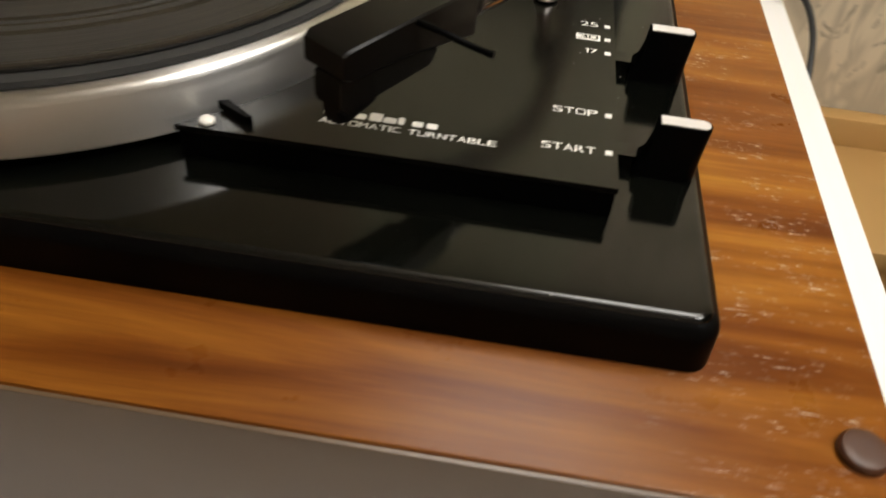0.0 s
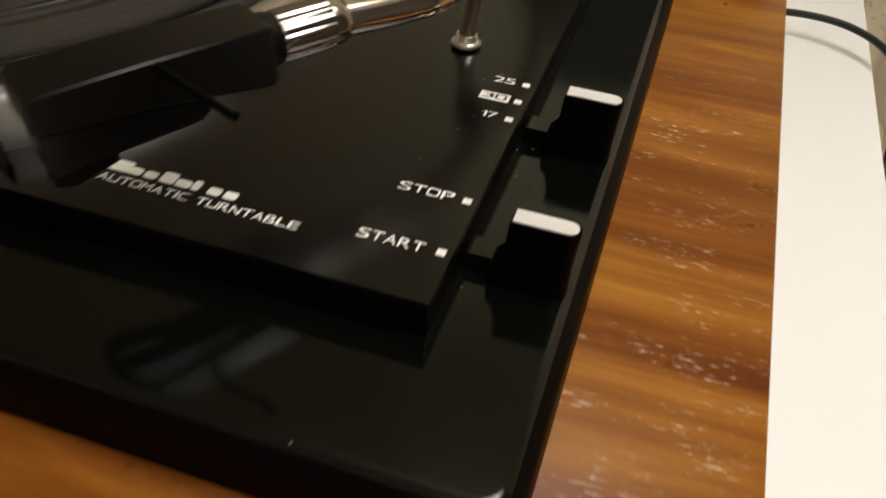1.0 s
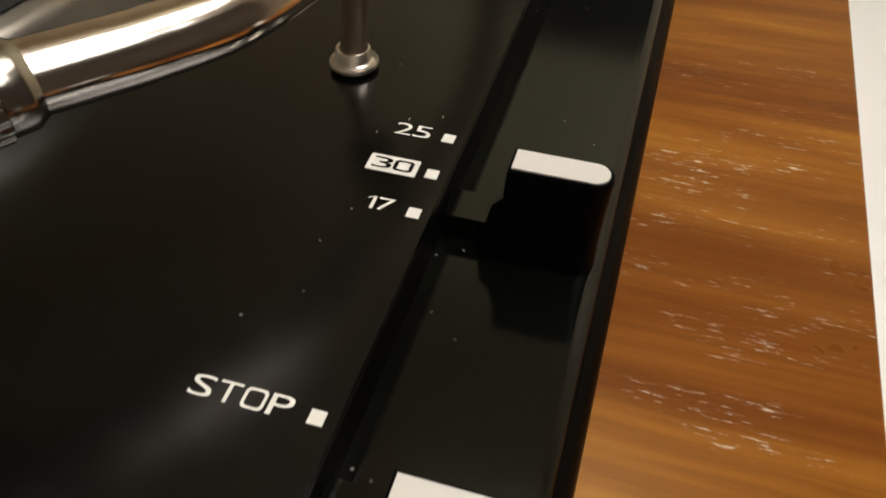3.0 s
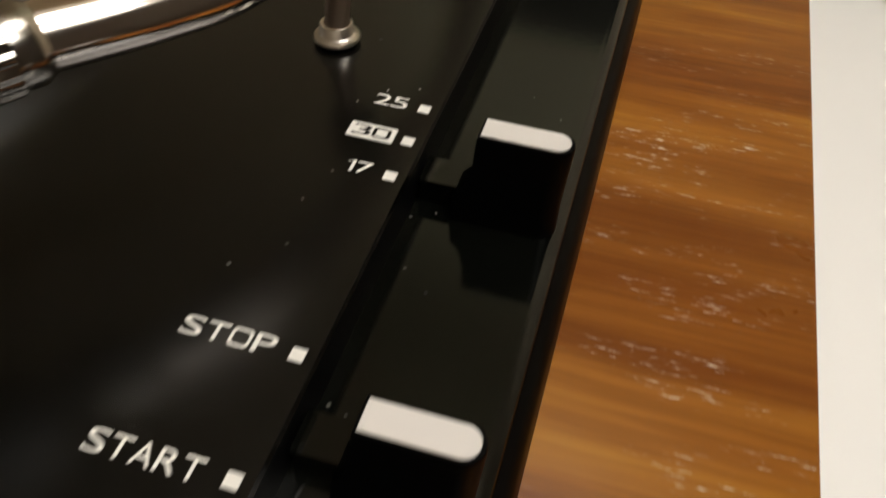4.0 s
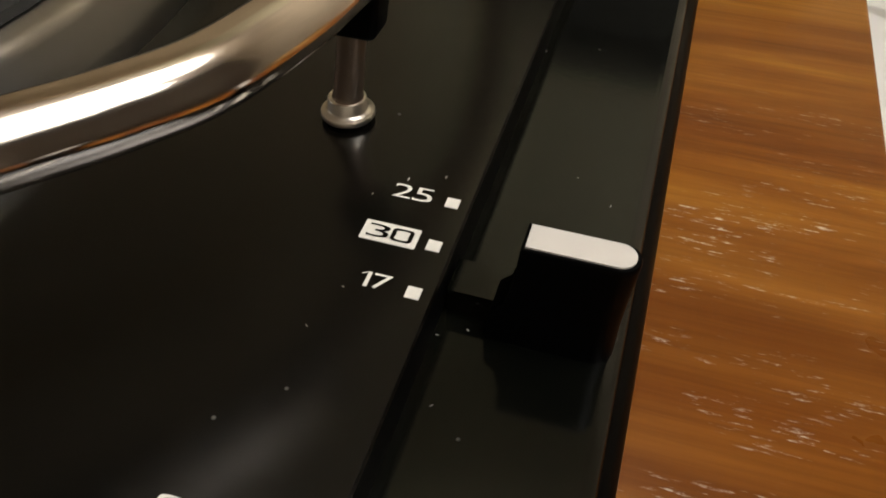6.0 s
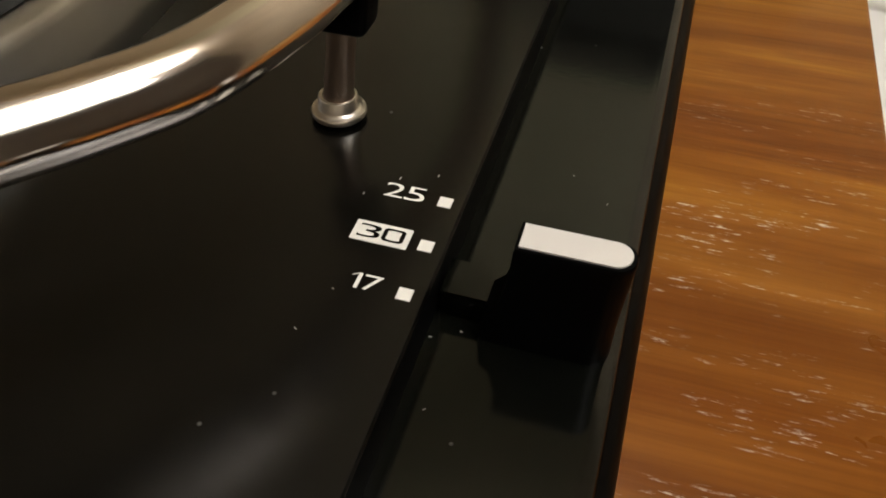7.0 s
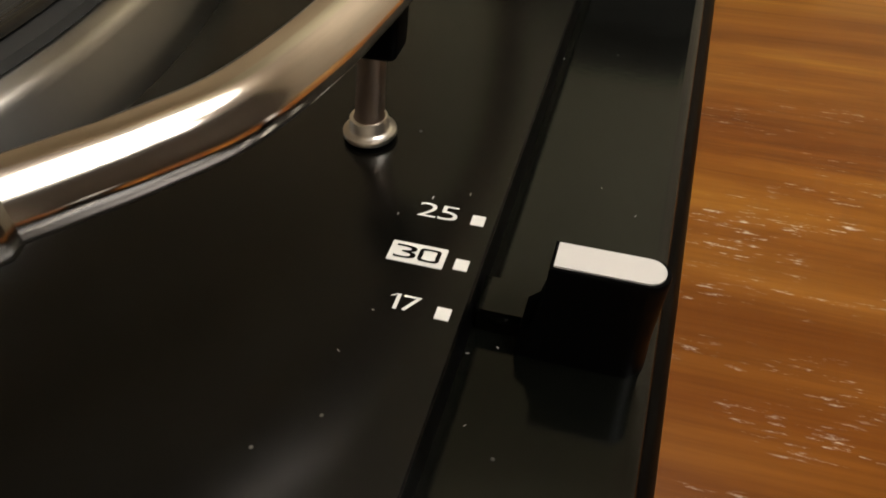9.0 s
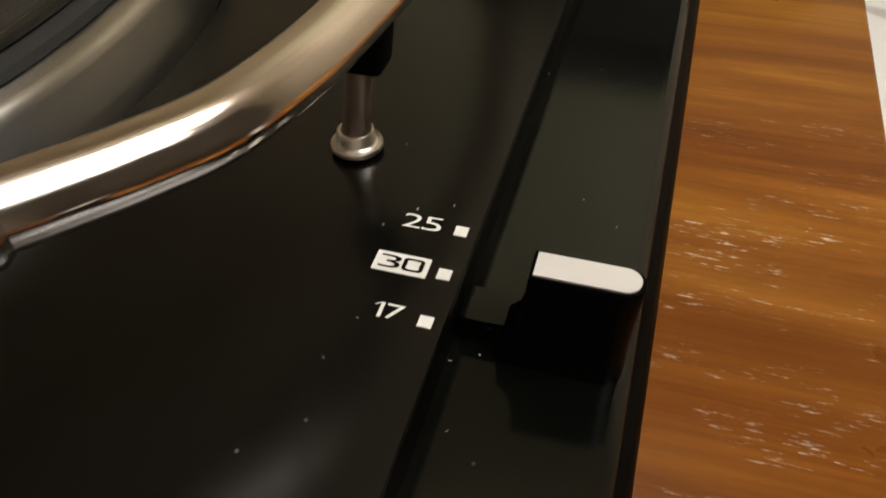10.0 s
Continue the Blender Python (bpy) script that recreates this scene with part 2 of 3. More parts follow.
def prism(outline, z0, z1, bm=None):
    """An upright block over an outline of (x, y)."""
    bm = bm or bmesh.new()
    low = [bm.verts.new((x, y, z0)) for x, y in outline]
    top = [bm.verts.new((x, y, z1)) for x, y in outline]
    bm.faces.new(top)
    bm.faces.new(low[::-1])
    for i in range(len(low)):
        j = (i + 1) % len(low)
        bm.faces.new((low[i], low[j], top[j], top[i]))
    return bm


def loft(rings, bm=None, closed=True):
    """Skins a row of rings of places."""
    bm = bm or bmesh.new()
    rows = [[bm.verts.new(p) for p in ring] for ring in rings]
    for a, b in zip(rows, rows[1:]):
        for i in range(len(a)):
            j = (i + 1) % len(a)
            bm.faces.new((a[i], a[j], b[j], b[i]))
    if closed:
        bm.faces.new(rows[0][::-1])
        bm.faces.new(rows[-1])
    return bm


def lathe(profile, cx, cy, steps=32, closed=True, bm=None):
    """Turns (radius, z) about an upright axis."""
    return loft([[(cx + r * math.cos(2 * math.pi * k / steps), cy + r * math.sin(2 * math.pi * k / steps), z) for k in range(steps)] for r, z in profile], bm, closed)


def sweep(points, radii, steps=16, bm=None, flute=0.0, flutes=0):
    """A round bar along points."""
    pts = [Vector(p) for p in points]
    rings = []
    for i, p in enumerate(pts):
        way = (pts[min(i + 1, len(pts) - 1)] - pts[max(i - 1, 0)]).normalized()
        side = way.cross(Vector((0, 0, 1))).normalized()
        up = side.cross(way)
        r = radii[i] if isinstance(radii, (list, tuple)) else radii
        ring = []
        for k in range(steps):
            a = 2 * math.pi * k / steps
            rr = r * (1 - flute) if flutes and (k * flutes * 2 // steps) % 2 else r
            ring.append(p + side * rr * math.cos(a) + up * rr * math.sin(a))
        rings.append(ring)
    return loft(rings, bm)


def curve_points(knots, n=10):
    """Catmull-Rom through the knots."""
    k = [Vector(p) for p in knots]
    k = [2 * k[0] - k[1], *k, 2 * k[-1] - k[-2]]
    out = []
    for i in range(1, len(k) - 2):
        a, b, c, d = k[i - 1:i + 3]
        for j in range(n):
            s = j / n
            out.append(0.5 * ((2 * b) + (c - a) * s + (2 * a - 5 * b + 4 * c - d) * s * s + (3 * b - a - 3 * c + d) * s ** 3))
    return out + [k[-2]]


def arc(cx, cy, r, a0, a1, n):
    return [(cx + r * math.cos(radians(a0 + (a1 - a0) * i / n)), cy + r * math.sin(radians(a0 + (a1 - a0) * i / n))) for i in range(n + 1)]


def rounded(x0, x1, y0, y1, r, n=8):
    return arc(x1 - r, y0 + r, r, -90, 0, n) + arc(x1 - r, y1 - r, r, 0, 90, n) + arc(x0 + r, y1 - r, r, 90, 180, n) + arc(x0 + r, y0 + r, r, 180, 270, n)


def glyph(char):
    """One character of the built-in font, its places scaled to -1..1, its round bowls squared off."""
    cu = bpy.data.curves.new("lettering", "FONT")
    cu.body, cu.resolution_u = char, 5
    cu.offset = -0.003 if char.isdigit() else 0.0
    tmp = new("lettering_curve", cu)
    bpy.context.view_layer.update()
    me = bpy.data.meshes.new_from_object(tmp.evaluated_get(bpy.context.evaluated_depsgraph_get()))
    bpy.data.objects.remove(tmp)
    co = np.array([v.co[:2] for v in me.vertices])
    lo, hi = co.min(0), co.max(0)
    co = (co - lo) / (hi - lo) * 2 - 1
    if char in "0235OSCUPRDB":
        square = 0.85 if char in "0OCU" else 0.18
        far = np.maximum(np.abs(co).max(1), 1e-4)
        co *= (1 + square * (np.hypot(co[:, 0], co[:, 1]) / far - 1))[:, None]
        co = np.clip(co, -1, 1)
    faces = [tuple(f.vertices) for f in me.polygons]
    bpy.data.meshes.remove(me)
    return co, faces


def lettering(text, x0, x1, y0, y1, z, mat, parent, label=""):
    """Flat printed words in wide letters that fill a rectangle."""
    widths = [{"1": 0.58, "I": 0.25, " ": 0.5}.get(c, 1.0) for c in text]
    gap = 0.1 if text in ("25", "30") else 0.16
    total = sum(widths) + gap * (len(text) - 1)
    verts, faces, pen = [], [], 0.0
    for c, w in zip(text, widths):
        if c != " ":
            strokes = [glyph(c)]
            if c == "1":  # a slim upright with a slanting flag
                co, fs = strokes[0]
                flag, flag_faces = glyph("/")
                strokes = [(co * (0.36, 1) + (0.64, 0), fs), (flag * (0.75, 0.2) + (-0.2, 0.78), flag_faces)]
        else:
            strokes = []
        for co, fs in strokes:
            base = len(verts)
            for a, b in co:
                verts.append(P(x0 + (x1 - x0) * (pen + w * (a + 1) / 2) / total, y0 + (y1 - y0) * (b + 1) / 2, z))
            faces += [tuple(base + i for i in f) for f in fs]
        pen += w + gap
    me = bpy.data.meshes.new("lettering")
    me.from_pydata(verts, [], faces)
    me.materials.append(mat)
    ob = new("lettering", me)
    ob.parent = parent
    if label:
        ob["label"] = label
    return ob


# ---- room ----
def slab(name, x0, x1, y0, y1, z0, z1, mat):
    bm = bmesh.new()
    bmesh.ops.create_cube(bm, size=1)
    for v in bm.verts:
        v.co = Vector((x0 if v.co.x < 0 else x1, y0 if v.co.y < 0 else y1, z0 if v.co.z < 0 else z1))
    me = bpy.data.meshes.new(name)
    bm.to_mesh(me)
    bm.free()
    me.materials.append(mat)
    return tagged(new(name, me), kind="structure")


R = ROOM
tagged(slab("floor", R["x0"], R["x1"], R["y0"], R["y1"], -0.1, 0, M_FLOOR), "dark brown wooden floor", "floor")
tagged(slab("ceiling", R["x0"], R["x1"], R["y0"], R["y1"], R["h"], R["h"] + 0.1, M_CEIL), "plain pale painted ceiling", "ceiling")
# two wall sections out of view, coloured to shape the deck's reflections
tagged(slab("wall_north_west", R["x0"] - 0.1, -0.22, R["y1"], R["y1"] + 0.1, -0.1, R["h"] + 0.1, M_MIRRORED_WEST), "unseen wall section, light brown for its reflection in the black panel", "wall")
tagged(slab("wall_north_middle", -0.22, 0.127, R["y1"], R["y1"] + 0.1, -0.1, R["h"] + 0.1, M_MIRRORED_MID), "unseen wall section, mottled olive for its reflection in the black deck", "wall")
tagged(slab("wall_north", 0.127, R["x1"] + 0.1, R["y1"], R["y1"] + 0.1, -0.1, R["h"] + 0.1, M_PAPER), "beige wallpaper with grey brush-drawn canes", "wall")
tagged(slab("wall_south", R["x0"] - 0.1, R["x1"] + 0.1, R["y0"] - 0.1, R["y0"], -0.1, R["h"] + 0.1, M_WALL), "plain pale painted wall", "wall")
# east wall out of view, darkened to keep bright reflections off the deck's edge
tagged(slab("wall_east", R["x1"], R["x1"] + 0.1, R["y0"], R["y1"], -0.1, R["h"] + 0.1, M_EAST), "unseen wall, dark brown so that the deck's edge mirrors dark", "wall")
tagged(slab("wall_west", R["x0"] - 0.1, R["x0"], R["y0"], R["y1"], -0.1, R["h"] + 0.1, M_WALL), "plain pale painted wall", "wall")


def ceiling_lamp(spot, depth):
    """A pendant out of view; its opaque shade is added to keep the upper walls dark; the bulb itself is the light."""
    thing = tagged(empty("ceiling_lamp"), "unseen pendant lamp with a white shade added to limit its light", "lamp", "pendant lamps")
    thing.location = (spot[0], spot[1], R["h"])
    drop = spot[2] - R["h"]
    rim = 0.213
    profiles = (("canopy", [(0.002, 0.0), (0.055, 0.0), (0.045, -0.025), (0.002, -0.03)]),
                ("cord", [(0.004, -0.02), (0.004, drop + 0.13)]),
                ("shade", [(rim, drop + 0.135), (0.223, drop + 0.115), (0.232, drop + 0.054), (0.284, drop - depth), (0.278, drop - depth), (0.227, drop + 0.054), (0.217, drop + 0.108), (rim, drop + 0.127)]))
    for name, profile in profiles:
        bm = lathe(profile, 0, 0, 40, name != "shade")
        bmesh.ops.recalc_face_normals(bm, faces=bm.faces)
        me = bpy.data.meshes.new(name)
        bm.to_mesh(me)
        bm.free()
        me.materials.append(M_LAMP)
        ob = new(name, me)
        ob.parent = thing


for spot, watts, tint, depth in BULBS:
    ceiling_lamp(spot, depth)


# ---- table, cable, pine unit ----
def white_table():
    thing = tagged(empty("table"), "white laminate table under the turntable", "table")
    x0, x1, y0, y1 = -6.2, 1.655, -3.4, 5.7
    part("tabletop", box(x0, x1, y0, y1, -1.3 - 0.28, -1.3, 0.012), M_TABLE, thing)
    for x in (x0 + 0.3, x1 - 0.3):
        for y in (y0 + 0.3, y1 - 0.3):
            part("leg", box(x - 0.22, x + 0.22, y - 0.22, y + 0.22, -Z0 / U, -1.58, 0.02), M_TABLE, thing)


white_table()


def pine_unit():
    thing = tagged(empty("pine_bench"), "low yellow pine bench against the wallpapered wall", "bench")
    part("seat", box(1.83, 9.0, 3.85, 5.75, -4.2, -3.95, 0.03), M_PINE, thing)
    part("back_rail", box(1.75, 9.0, 5.75, 5.98, -4.2, -3.6, 0.03), M_PINE, thing)
    part("front_rail", box(1.8, 8.95, 3.9, 4.05, -4.75, -4.2, 0.02), M_PINE, thing)
    for x in (1.85, 8.7):
        for y in (3.95, 5.6):
            part("leg", box(x, x + 0.3, y, y + 0.3, -Z0 / U, -4.2, 0.02), M_PINE, thing)


pine_unit()

cable_path = curve_points([(0.2, 3.75, -1.25), (0.7, 3.72, -1.2), (1.15, 3.66, -1.13), (1.48, 3.55, -1.12), (1.71, 3.32, -1.16), (1.79, 3.02, -1.28), (1.77, 2.66, -1.5), (1.75, 2.36, -1.9), (1.77, 2.16, -2.6), (1.79, 2.05, -3.6)], 8)
tagged(part("cable", sweep(cable_path, 0.024, 10), M_CABLE), "thin black cable hanging over the white table's edge", "cable")

# ---- turntable ----
PLATTER = (-2.294, 0.37)
turntable = tagged(empty("turntable"), "record player with walnut plinth and glossy black deck", "turntable")
turntable.location = P(0, 0, -1.3)
bpy.context.view_layer.update()
inverse = turntable.matrix_world.inverted()


def fixed(ob):
    """Keeps a part where it was built under the turntable."""
    ob.parent = turntable
    ob.matrix_parent_inverse = inverse
    return ob


Z_WOOD = -0.297
PX0, PX1, PY0, PY1 = -4.35, 0.8245, -1.652, 3.0
fixed(part("plinth", box(PX0, PX1, PY0 + 0.01, PY1, -1.3, Z_WOOD, 0.012), M_WOOD, None, "lacquered walnut veneer with pale glints painted on worn pores"))
fixed(part("front_board", box(PX0 + 0.02, PX1 - 0.02, PY0 - 0.004, PY0 + 0.03, -1.28, Z_WOOD - 0.013, 0.006), M_FRONT, None, "grey-brown lacquered front board"))


def deck():
    """A moulded tray: matt upright sides and a glossy top with a wide rounded shoulder."""
    def ring(inset, z):
        return [(x, y, z) for x, y in rounded(PX0 + 0.5 + inset, 0.337 - inset, -1.258 + inset, 2.55 - inset, 0.075 - inset * 0.6)]
    side = [ring(-0.003, Z_WOOD), ring(-0.0015, -0.24), ring(0.0, -0.175), ring(0.004, -0.157), ring(0.015, -0.14), ring(0.0275, -0.1298)]
    top = [ring(0.027, -0.13)] + [ring(0.028 + 0.025 * (1 - math.cos(radians(a))), -0.13 + 0.018 * math.sin(radians(a))) for a in range(0, 91, 10)]
    ob = fixed(part("deck", loft(top), M_DECK, None, "glossy black plastic deck with rounded edges"))
    bpy.context.view_layer.update()
    wall = part("deck_side", loft(side, None, False), M_SIDE, None, "matt black moulded side")
    wall.parent = ob
    wall.matrix_parent_inverse = ob.matrix_world.inverted()


deck()

# control panel: straight front and right edges, and a hollow that follows the platter
HOLLOW = 1.592
hollow = arc(*PLATTER, HOLLOW, math.degrees(math.asin((1.9 - 0.37) / HOLLOW)), math.degrees(math.asin((-0.868 - 0.37) / HOLLOW)), 48)
outline = [(0.027, -0.868), (0.027, 1.9)] + hollow
panel = fixed(part("control_panel", bevel(prism(outline, -0.02, 0.0), 0.004, 2, 40), M_PANEL, None, "raised black satin control panel with white printing"))
inner = arc(*PLATTER, HOLLOW + 0.004, math.degrees(math.asin((1.895 - 0.37) / (HOLLOW + 0.004))), math.degrees(math.asin((-0.864 - 0.37) / (HOLLOW + 0.004))), 48)
skirt_outline = [(0.0235, -0.864), (0.0235, 1.895)] + inner


def on_panel(ob):
    ob.parent = panel
    ob.matrix_parent_inverse = panel.matrix_world.inverted()
    return ob


bpy.context.view_layer.update()
on_panel(part("skirt", prism(skirt_outline, -0.1118, -0.0195), M_KNOB, None, "matt black skirt under the panel"))
Z_INK = 0.0012
for y in (0.1003, 0.0, -0.0991, -0.4974, -0.6997):
    on_panel(part("index_mark", box(-0.0108, 0.0108, y - 0.0112, y + 0.0112, 0, Z_INK, 0.0), M_PRINT, None, "small white printed square"))
on_panel(part("size_box", prism(rounded(-0.115, -0.0265, -0.0165, 0.0255, 0.002, 2), 0, Z_INK), M_PRINT, None, "white printed rectangle"))
for text, x0, x1, y0, y1, z, mat in (
        ("25", -0.099, -0.034, 0.0885, 0.1205, Z_INK, M_PRINT), ("30", -0.1065, -0.0345, -0.009, 0.0185, Z_INK + 0.001, M_PANEL),
        ("17", -0.084, -0.036, -0.108, -0.079, Z_INK, M_PRINT), ("STOP", -0.18, -0.0355, -0.511, -0.478, Z_INK, M_PRINT),
        ("START", -0.206, -0.041, -0.7165, -0.683, Z_INK, M_PRINT), ("AUTOMATIC TURNTABLE", -0.885, -0.341, -0.752, -0.7245, Z_INK, M_PRINT)):
    on_panel(lettering(text, x0, x1, y0, y1, z, mat, panel))
# the maker's mark, as plain blocks
for i, (w, h) in enumerate(((0.058, 0.042), (0.036, 0.028), (0.034, 0.028), (0.04, 0.042), (0.04, 0.028), (0.02, 0.038), (0.034, 0.028), (0.034, 0.028))):
    x = -0.885 + 0.0445 * i + (0.012 if i else 0)
    on_panel(part("mark_block", prism(rounded(x, x + w, -0.708, -0.708 + h, 0.007, 3), 0, Z_INK), M_PRINT, None, "white block of the printed maker's mark"))
on_panel(part("pin", lathe([(0.024, 0), (0.024, 0.008), (0.018, 0.014), (0.004, 0.016)], -1.205, -0.832, 20), M_PRINT, None, "small round white pin"))
on_panel(part("ridge", bevel(prism([(-1.195, -0.757), (-1.165, -0.744), (-1.07, -0.814), (-1.085, -0.822)], 0, 0.028), 0.004, 2), M_KNOB, None, "small black raised ridge"))


# ---- levers ----
def lever(y, name_label):
    body_rings = []
    for z, x0, x1, half in ((-0.112, 0.098, 0.292, 0.034), (-0.05, 0.104, 0.292, 0.033), (-0.03, 0.122, 0.293, 0.032), (0.02, 0.134, 0.296, 0.031), (0.075, 0.137, 0.3, 0.0295), (0.0825, 0.1375, 0.3, 0.029), (0.0855, 0.139, 0.299, 0.0275)):
        ring = [(x0, y + half), (x0, y - half)] + [(x1 - half + half * math.cos(a), y + half * math.sin(a), ) for a in [radians(-90 + 180 * k / 12) for k in range(13)]]
        body_rings.append([(px, py, z) for px, py in ring])
    body = fixed(part("lever", loft(body_rings), M_KNOB, None, name_label))
    bpy.context.view_layer.update()
    half = 0.0235
    cap_outline = [(0.143, y + half), (0.143, y - half)] + [(0.2925 - half + half * math.cos(a), y + half * math.sin(a)) for a in [radians(-90 + 180 * k / 14) for k in range(15)]]
    for name, bm, mat, label in (
            ("cap", bevel(prism(cap_outline, 0.0845, 0.0885), 0.0012, 2, 50), M_CAP, "pale metal inlay"),
            ("slider", box(0.029, 0.13, y, y + 0.07, -0.1118, -0.062), M_DECK, "flat black slider")):
        ob = part(name, bm, mat, None, label)
        ob.parent = body
        ob.matrix_parent_inverse = body.matrix_world.inverted()


lever(-0.0235, "black lever with a pale metal inlay")
lever(-0.609, "black lever with a pale metal inlay")

# ---- platter, mat, record ----
platter = fixed(part("platter", lathe([(1.2, -0.075), (1.51, -0.075), (1.542, -0.066), (1.552, -0.055), (1.553, 0.105), (1.55, 0.119), (1.543, 0.128), (1.53, 0.132), (1.505, 0.132), (1.5, 0.127), (1.0, 0.127)], *PLATTER, 160), M_ALU, None, "turned aluminium platter with a bright rim"))
bpy.context.view_layer.update()
bearing = part("hub", lathe([(0.6, -0.111), (0.6, 0.0)], *PLATTER, 48), M_MAT)
mat_ob = part("rubber_mat", lathe([(0.1, 0.128), (1.48, 0.128), (1.49, 0.133), (1.485, 0.151), (1.45, 0.156), (0.1, 0.156)], *PLATTER, 120), M_MAT, None, "black ribbed rubber mat")
for ob in (mat_ob, bearing):
    ob.parent = platter
    ob.matrix_parent_inverse = platter.matrix_world.inverted()


def record():
    """Disc, raised edge and smooth gaps between the tracks."""
    thing = tagged(empty("vinyl_record"), "black vinyl record lying on the platter mat", "record")
    thing.location = P(*PLATTER, 0.156)
    rings = [("disc", [(0.035, 0.0), (1.425, 0.0), (1.425, 0.0125), (0.7, 0.0125), (0.5, 0.011), (0.035, 0.0125)], "black grooved vinyl"),
             ("edge_bead", [(1.425, 0.0), (1.44, 0.001), (1.448, 0.006), (1.444, 0.0125), (1.434, 0.0145), (1.425, 0.013)], "smooth raised vinyl edge")]
    for r in (1.155, 0.985, 0.83):
        rings.append(("track_gap", [(r - 0.011, 0.0122), (r - 0.010, 0.0131), (r + 0.010, 0.0131), (r + 0.011, 0.0122)], "smooth dark gap between tracks"))
    for name, profile, label in rings:
        bm = lathe(profile, 0, 0, 160, False)
        bmesh.ops.recalc_face_normals(bm, faces=bm.faces)
        me = bpy.data.meshes.new(name)
        bm.to_mesh(me)
        bm.free()
        me.transform(Matrix.Scale(U, 4))
        me.materials.append(M_VINYL if name == "disc" else M_SMOOTH)
        me.polygons.foreach_set("use_smooth", [True] * len(me.polygons))
        me.set_sharp_from_angle(angle=radians(38))
        ob = new(name, me)
        ob["label"] = label
        ob.parent = thing


record()

# ---- tonearm ----
TUBE = curve_points([(-0.393, -0.368, 0.35), (-0.345, -0.304, 0.345), (-0.294, -0.232, 0.34), (-0.236, -0.136, 0.337), (-0.196, 0.008, 0.335), (-0.175, 0.137, 0.337), (-0.148, 0.325, 0.347), (-0.124, 0.53, 0.362), (-0.12, 0.72, 0.375), (-0.15, 0.98, 0.38), (-0.22, 1.35, 0.38), (-0.27, 1.65, 0.385)], 10)
tonearm = fixed(part("tonearm", sweep(TUBE, 0.0475, 32), M_CHROME, None, "bent chrome tonearm tube"))
bpy.context.view_layer.update()


def on_arm(ob):
    ob.parent = tonearm
    ob.matrix_parent_inverse = tonearm.matrix_world.inverted()
    return ob


ARM_Z = 0.348
J, E = Vector((-0.391, -0.366, ARM_Z)), Vector((-0.803, -0.985, ARM_Z))
along = (E - J).normalized()
side = Vector((-along.y, along.x, 0))


def arm_place(a, s, z):
    """A place a along the headshell from the tube's end, s to its side."""
    q = J + along * a + side * s
    return (q.x, q.y, z)


ring_bm = sweep([arm_place(a, 0, ARM_Z) for a in (-0.01, 0.0, 0.005, 0.03, 0.034)], [0.049, 0.055, 0.0575, 0.0575, 0.0575], 32)
sweep([arm_place(a, 0, ARM_Z) for a in (0.032, 0.036, 0.168, 0.176, 0.18)], [0.054, 0.062, 0.062, 0.058, 0.04], 72, ring_bm, 0.055, 18)
on_arm(part("locking_collar", ring_bm, M_RING, None, "ribbed chrome locking collar"))


def arm_block(sections, bm=None):
    """Skins (a, half width, z low, z high) sections with cut corners."""
    rings = []
    for a, h, z0, z1, c in sections:
        z0, z1 = z0 + ARM_Z - 0.368, z1 + ARM_Z - 0.368
        rings.append([arm_place(a, s, z) for s, z in ((-h, z0 + c), (-h, z1 - c), (-h + c, z1), (h - c, z1), (h, z1 - c), (h, z0 + c), (h - c, z0), (-h + c, z0))])
    return loft(rings, bm)


LEN = (E - J).length
shell_bm = sweep([arm_place(a, 0, ARM_Z) for a in (0.172, 0.19, 0.26)], [0.058, 0.064, 0.066], 28)
arm_block([(0.205, 0.062, 0.29, 0.428, 0.006), (0.225, 0.074, 0.29, 0.436, 0.006), (0.5, 0.078, 0.33, 0.438, 0.006), (LEN - 0.02, 0.08, 0.34, 0.432, 0.006), (LEN, 0.074, 0.35, 0.42, 0.006)], shell_bm)
on_arm(part("headshell", shell_bm, M_SHELL, None, "black plastic headshell"))
on_arm(part("cartridge", arm_block([(0.36, 0.05, 0.27, 0.335, 0.008), (0.40, 0.062, 0.25, 0.34, 0.008), (LEN - 0.09, 0.064, 0.235, 0.34, 0.01), (LEN - 0.03, 0.058, 0.22, 0.34, 0.01), (LEN - 0.01, 0.05, 0.24, 0.335, 0.01)]), M_SHELL, None, "black cartridge"))
on_arm(part("stylus_guard", arm_block([(LEN - 0.16, 0.03, 0.2, 0.237, 0.006), (LEN - 0.06, 0.034, 0.175, 0.24, 0.006), (LEN - 0.02, 0.03, 0.185, 0.235, 0.006)]), M_SHELL, None, "dull dark stylus holder"))
on_arm(part("finger_lift", sweep(curve_points([(-0.617, -0.775, 0.4), (-0.587, -0.81, 0.404), (-0.522, -0.836, 0.4), (-0.442, -0.855, 0.382), (-0.395, -0.872, 0.378), (-0.379, -0.875, 0.378)], 6), 0.01, 10), M_KNOB, None, "thin black finger lift"))

pivot_bm = lathe([(0.2, 0.0), (0.2, 0.12), (0.13, 0.14), (0.12, 0.42), (0.1, 0.46)], -0.275, 1.68, 36)
fixed(part("tonearm_base", pivot_bm, M_SHELL, None, "black tonearm pivot base"))

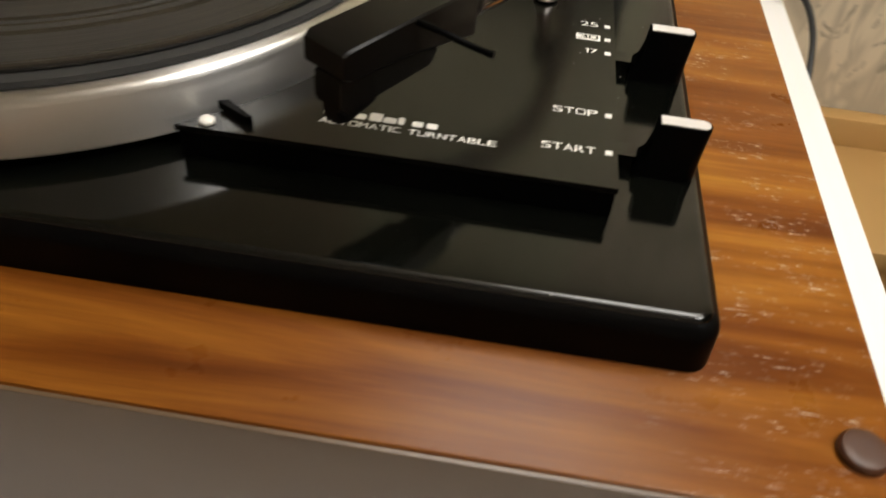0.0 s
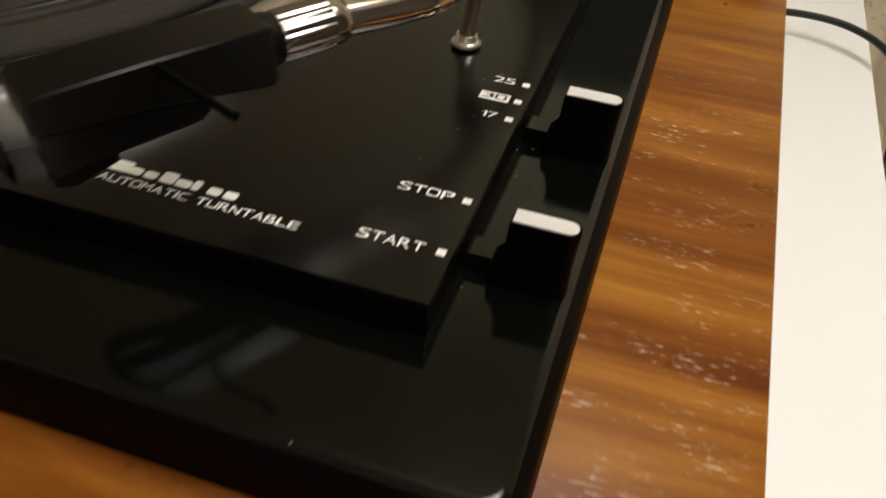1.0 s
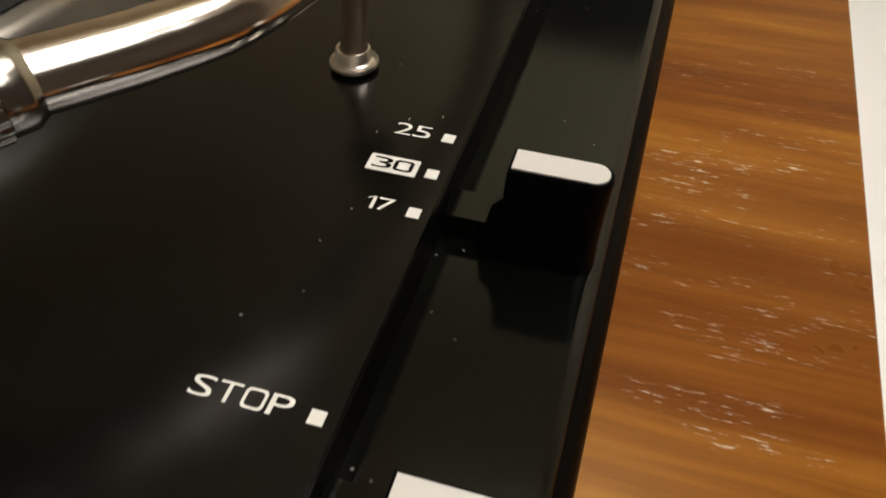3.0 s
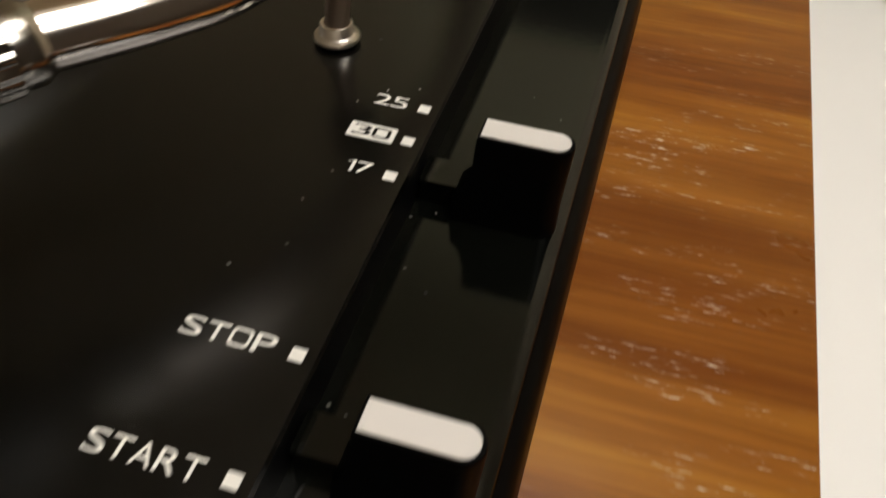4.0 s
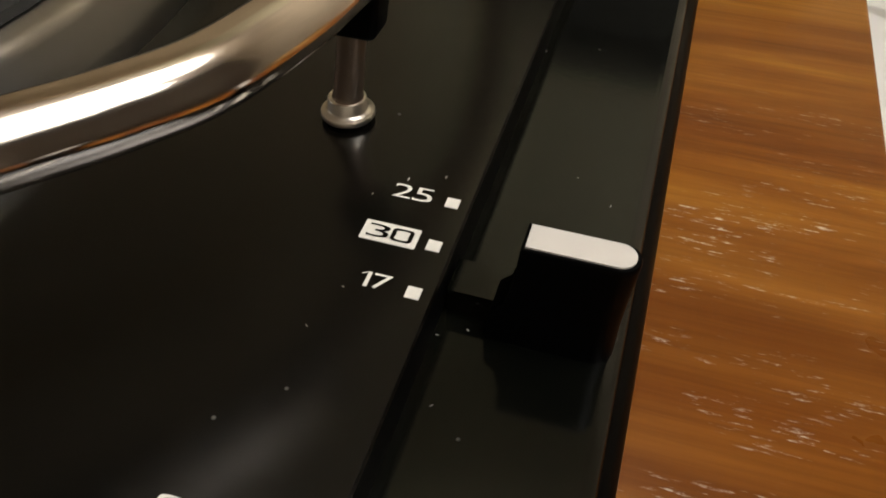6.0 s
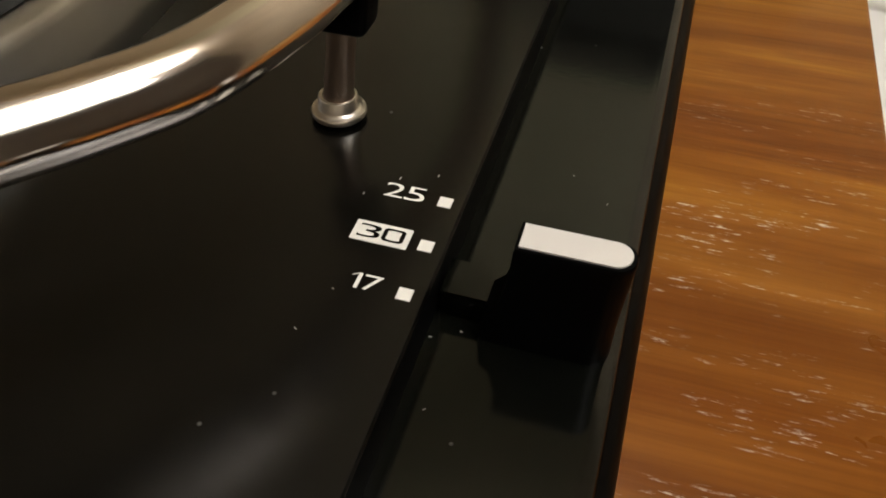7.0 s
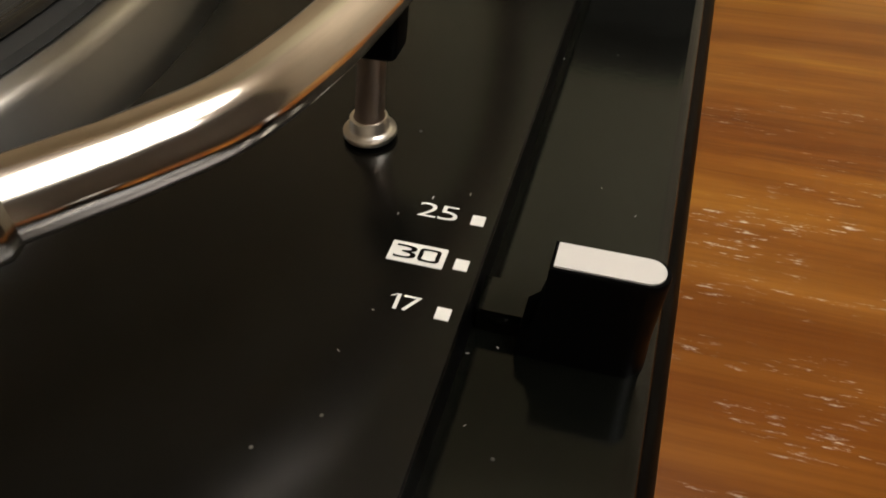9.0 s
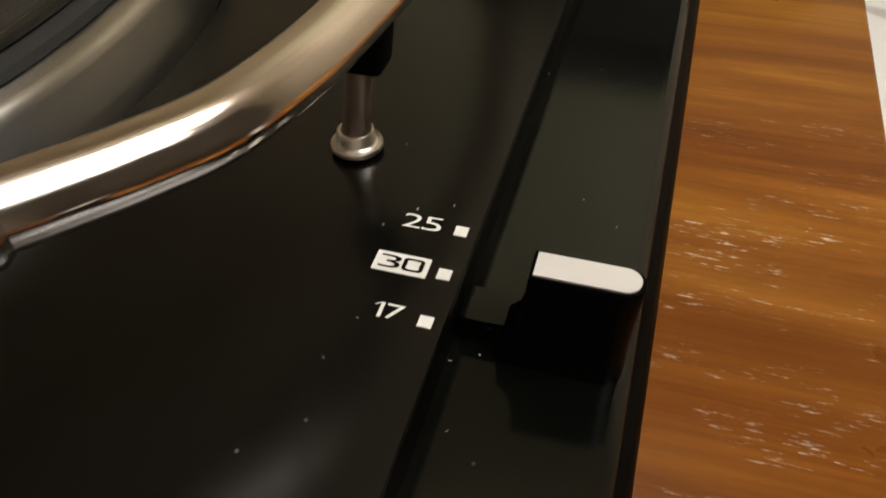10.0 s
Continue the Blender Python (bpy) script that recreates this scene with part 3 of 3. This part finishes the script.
# ---- arm rest ----
rest_x, rest_y = -0.24, 0.263
arm_rest = fixed(part("arm_rest", lathe([(0.0295, 0.043), (0.0275, 0.048), (0.026, 0.056), (0.0245, 0.12), (0.024, 0.2)], rest_x, rest_y, 36), M_STEM, None, "dusty arm rest post"))
bpy.context.view_layer.update()
for name, bm, mat, label in (
        # the foot is added; its black paints the shaded gap under the flange
        ("foot", lathe([(0.04, 0.0), (0.04, 0.0085), (0.02, 0.0088)], rest_x, rest_y, 36), M_SIDE, "short added foot, black for the shaded gap under the flange"),
        ("flange", lathe([(0.030, 0.0095), (0.0472, 0.0095), (0.048, 0.0105), (0.048, 0.0165), (0.0468, 0.0185), (0.0435, 0.0195), (0.0365, 0.022), (0.0345, 0.025), (0.034, 0.043), (0.032, 0.0455), (0.028, 0.046)], rest_x, rest_y, 40), M_FLANGE, "worn silver flange"),
        ("clip", box(rest_x - 0.04, rest_x + 0.05, rest_y - 0.035, rest_y + 0.035, 0.178, 0.3, 0.012, 3), M_KNOB, "black plastic clip")):
    ob = part(name, bm, mat, None, label)
    ob.parent = arm_rest
    ob.matrix_parent_inverse = arm_rest.matrix_world.inverted()

lean = Matrix.Identity(4)
lean[0][2] = 0.12
for ob in (arm_rest, *(o for o in arm_rest.children if o.name == "clip")):
    base = Matrix.Translation((0, 0, Z0 + 0.03 * U))
    ob.data.transform(base @ lean @ base.inverted())

lint_rng = random.Random(11)
for k in range(6):
    a0, h, turn = lint_rng.uniform(-1.9, 0.3), lint_rng.uniform(0.05, 0.15), lint_rng.uniform(-0.7, 0.7)
    reach = lint_rng.uniform(0.0, 0.03) if k % 3 else 0.0
    rise = lint_rng.uniform(0.003, 0.011)
    knots = []
    for j in range(6):
        r = 0.0272 + reach * math.sin(j * 0.63)
        h += rise
        a0 += turn * (0.12 + 0.05 * j)
        knots.append((rest_x + r * math.cos(a0), rest_y + r * math.sin(a0), h))
    ob = part("dust_fibre", sweep(curve_points(knots, 4), lint_rng.uniform(0.00014, 0.00024), 5), M_LINT, None, "fine grey dust fibre")
    ob.parent = arm_rest
    ob.matrix_parent_inverse = arm_rest.matrix_world.inverted()

# ---- dust cover bumper ----
fixed(part("bumper", lathe([(0.068, -0.2975), (0.068, -0.28), (0.06, -0.27), (0.045, -0.267), (0.02, -0.268)], 0.714, -1.44, 32), M_BUMPER, None, "dark brown round rubber bumper"))

# ---- raised dust cover ----
def dust_cover():
    """A shallow box of smoked acrylic, hinged at the back and swung open."""
    thing = tagged(empty("dust_cover"), "raised smoked acrylic dust cover hinged behind the deck", "dust cover")
    thing.location = P(0, PY1 - 0.05, Z_WOOD + 0.02)
    thing.rotation_euler = (radians(74), 0, 0)
    x0, x1, y0, h, w = PX0 + 0.02, PX1 - 0.01, PY0 - PY1 + 0.1, 0.78, 0.03
    for name, b in (("lid_top", (x0, x1, y0, 0, h - w, h)), ("lid_side", (x0, x0 + w, y0 + w, -w, 0, h - w - 0.003)), ("lid_side", (x1 - w, x1, y0 + w, -w, 0, h - w - 0.003)),
                    ("lid_front", (x0, x1, y0, y0 + w - 0.003, 0, h - w - 0.003)), ("lid_back", (x0, x1, -w + 0.003, 0, 0.02, h - w - 0.003))):
        bm = box(*b, 0.006)
        bmesh.ops.recalc_face_normals(bm, faces=bm.faces)
        me = bpy.data.meshes.new(name)
        bm.to_mesh(me)
        bm.free()
        me.transform(Matrix.Scale(U, 4))
        me.materials.append(M_LID)
        new(name, me).parent = thing
    for x in (-3.6, 0.2):
        me = bpy.data.meshes.new("hinge")
        bm = box(x - 0.12, x + 0.12, -0.1, 0.03, -0.022, 0.02, 0.008)
        bm.to_mesh(me)
        bm.free()
        me.transform(Matrix.Scale(U, 4))
        me.materials.append(M_SIDE)
        new("hinge", me).parent = thing


dust_cover()


def mirrored_box():
    # unseen, added as the dark area that the deck mirrors at low angles
    thing = tagged(empty("mirrored_box"), "unseen dark box added behind the turntable for its reflection in the deck", "box")
    part("box_body", box(-0.9, 0.72, 4.75, 5.6, -1.3, 2.1, 0.02), M_BOX, thing)
    part("box_lid", box(-0.93, 0.75, 4.72, 5.63, 2.104, 2.45, 0.02), M_BOX, thing)


mirrored_box()

# ---- dust ----
def dust():
    """Loose specks and short lint on the panel and deck."""
    bm = bmesh.new()
    rng = random.Random(5)
    spots = [(-0.028, 0.158, 0), (-0.085, 0.134, 0), (-0.099, -0.118, 0), (-0.12, -0.2, 0), (-0.128, 0.083, 0), (0.03, -0.075, -0.112), (0.072, -0.052, -0.112), (0.17, 0.36, -0.112), (0.06, -0.2, -0.112), (0.24, 0.3, -0.112), (0.05, -0.68, -0.112)]
    for x, y, z in spots:
        length, turn = rng.uniform(0.003, 0.007), rng.uniform(0, 6.28)
        ends = [(x + length * k * math.cos(turn + 0.3 * k), y + length * k * math.sin(turn + 0.3 * k), z + 0.0012) for k in (-0.5, 0, 0.5)]
        sweep(ends, rng.uniform(0.0004, 0.0008), 5, bm)
    return tagged(part("dust", bm, M_CAP), "grey dust specks and lint lying on the black panel", "dust", kind="stuff")


dust()
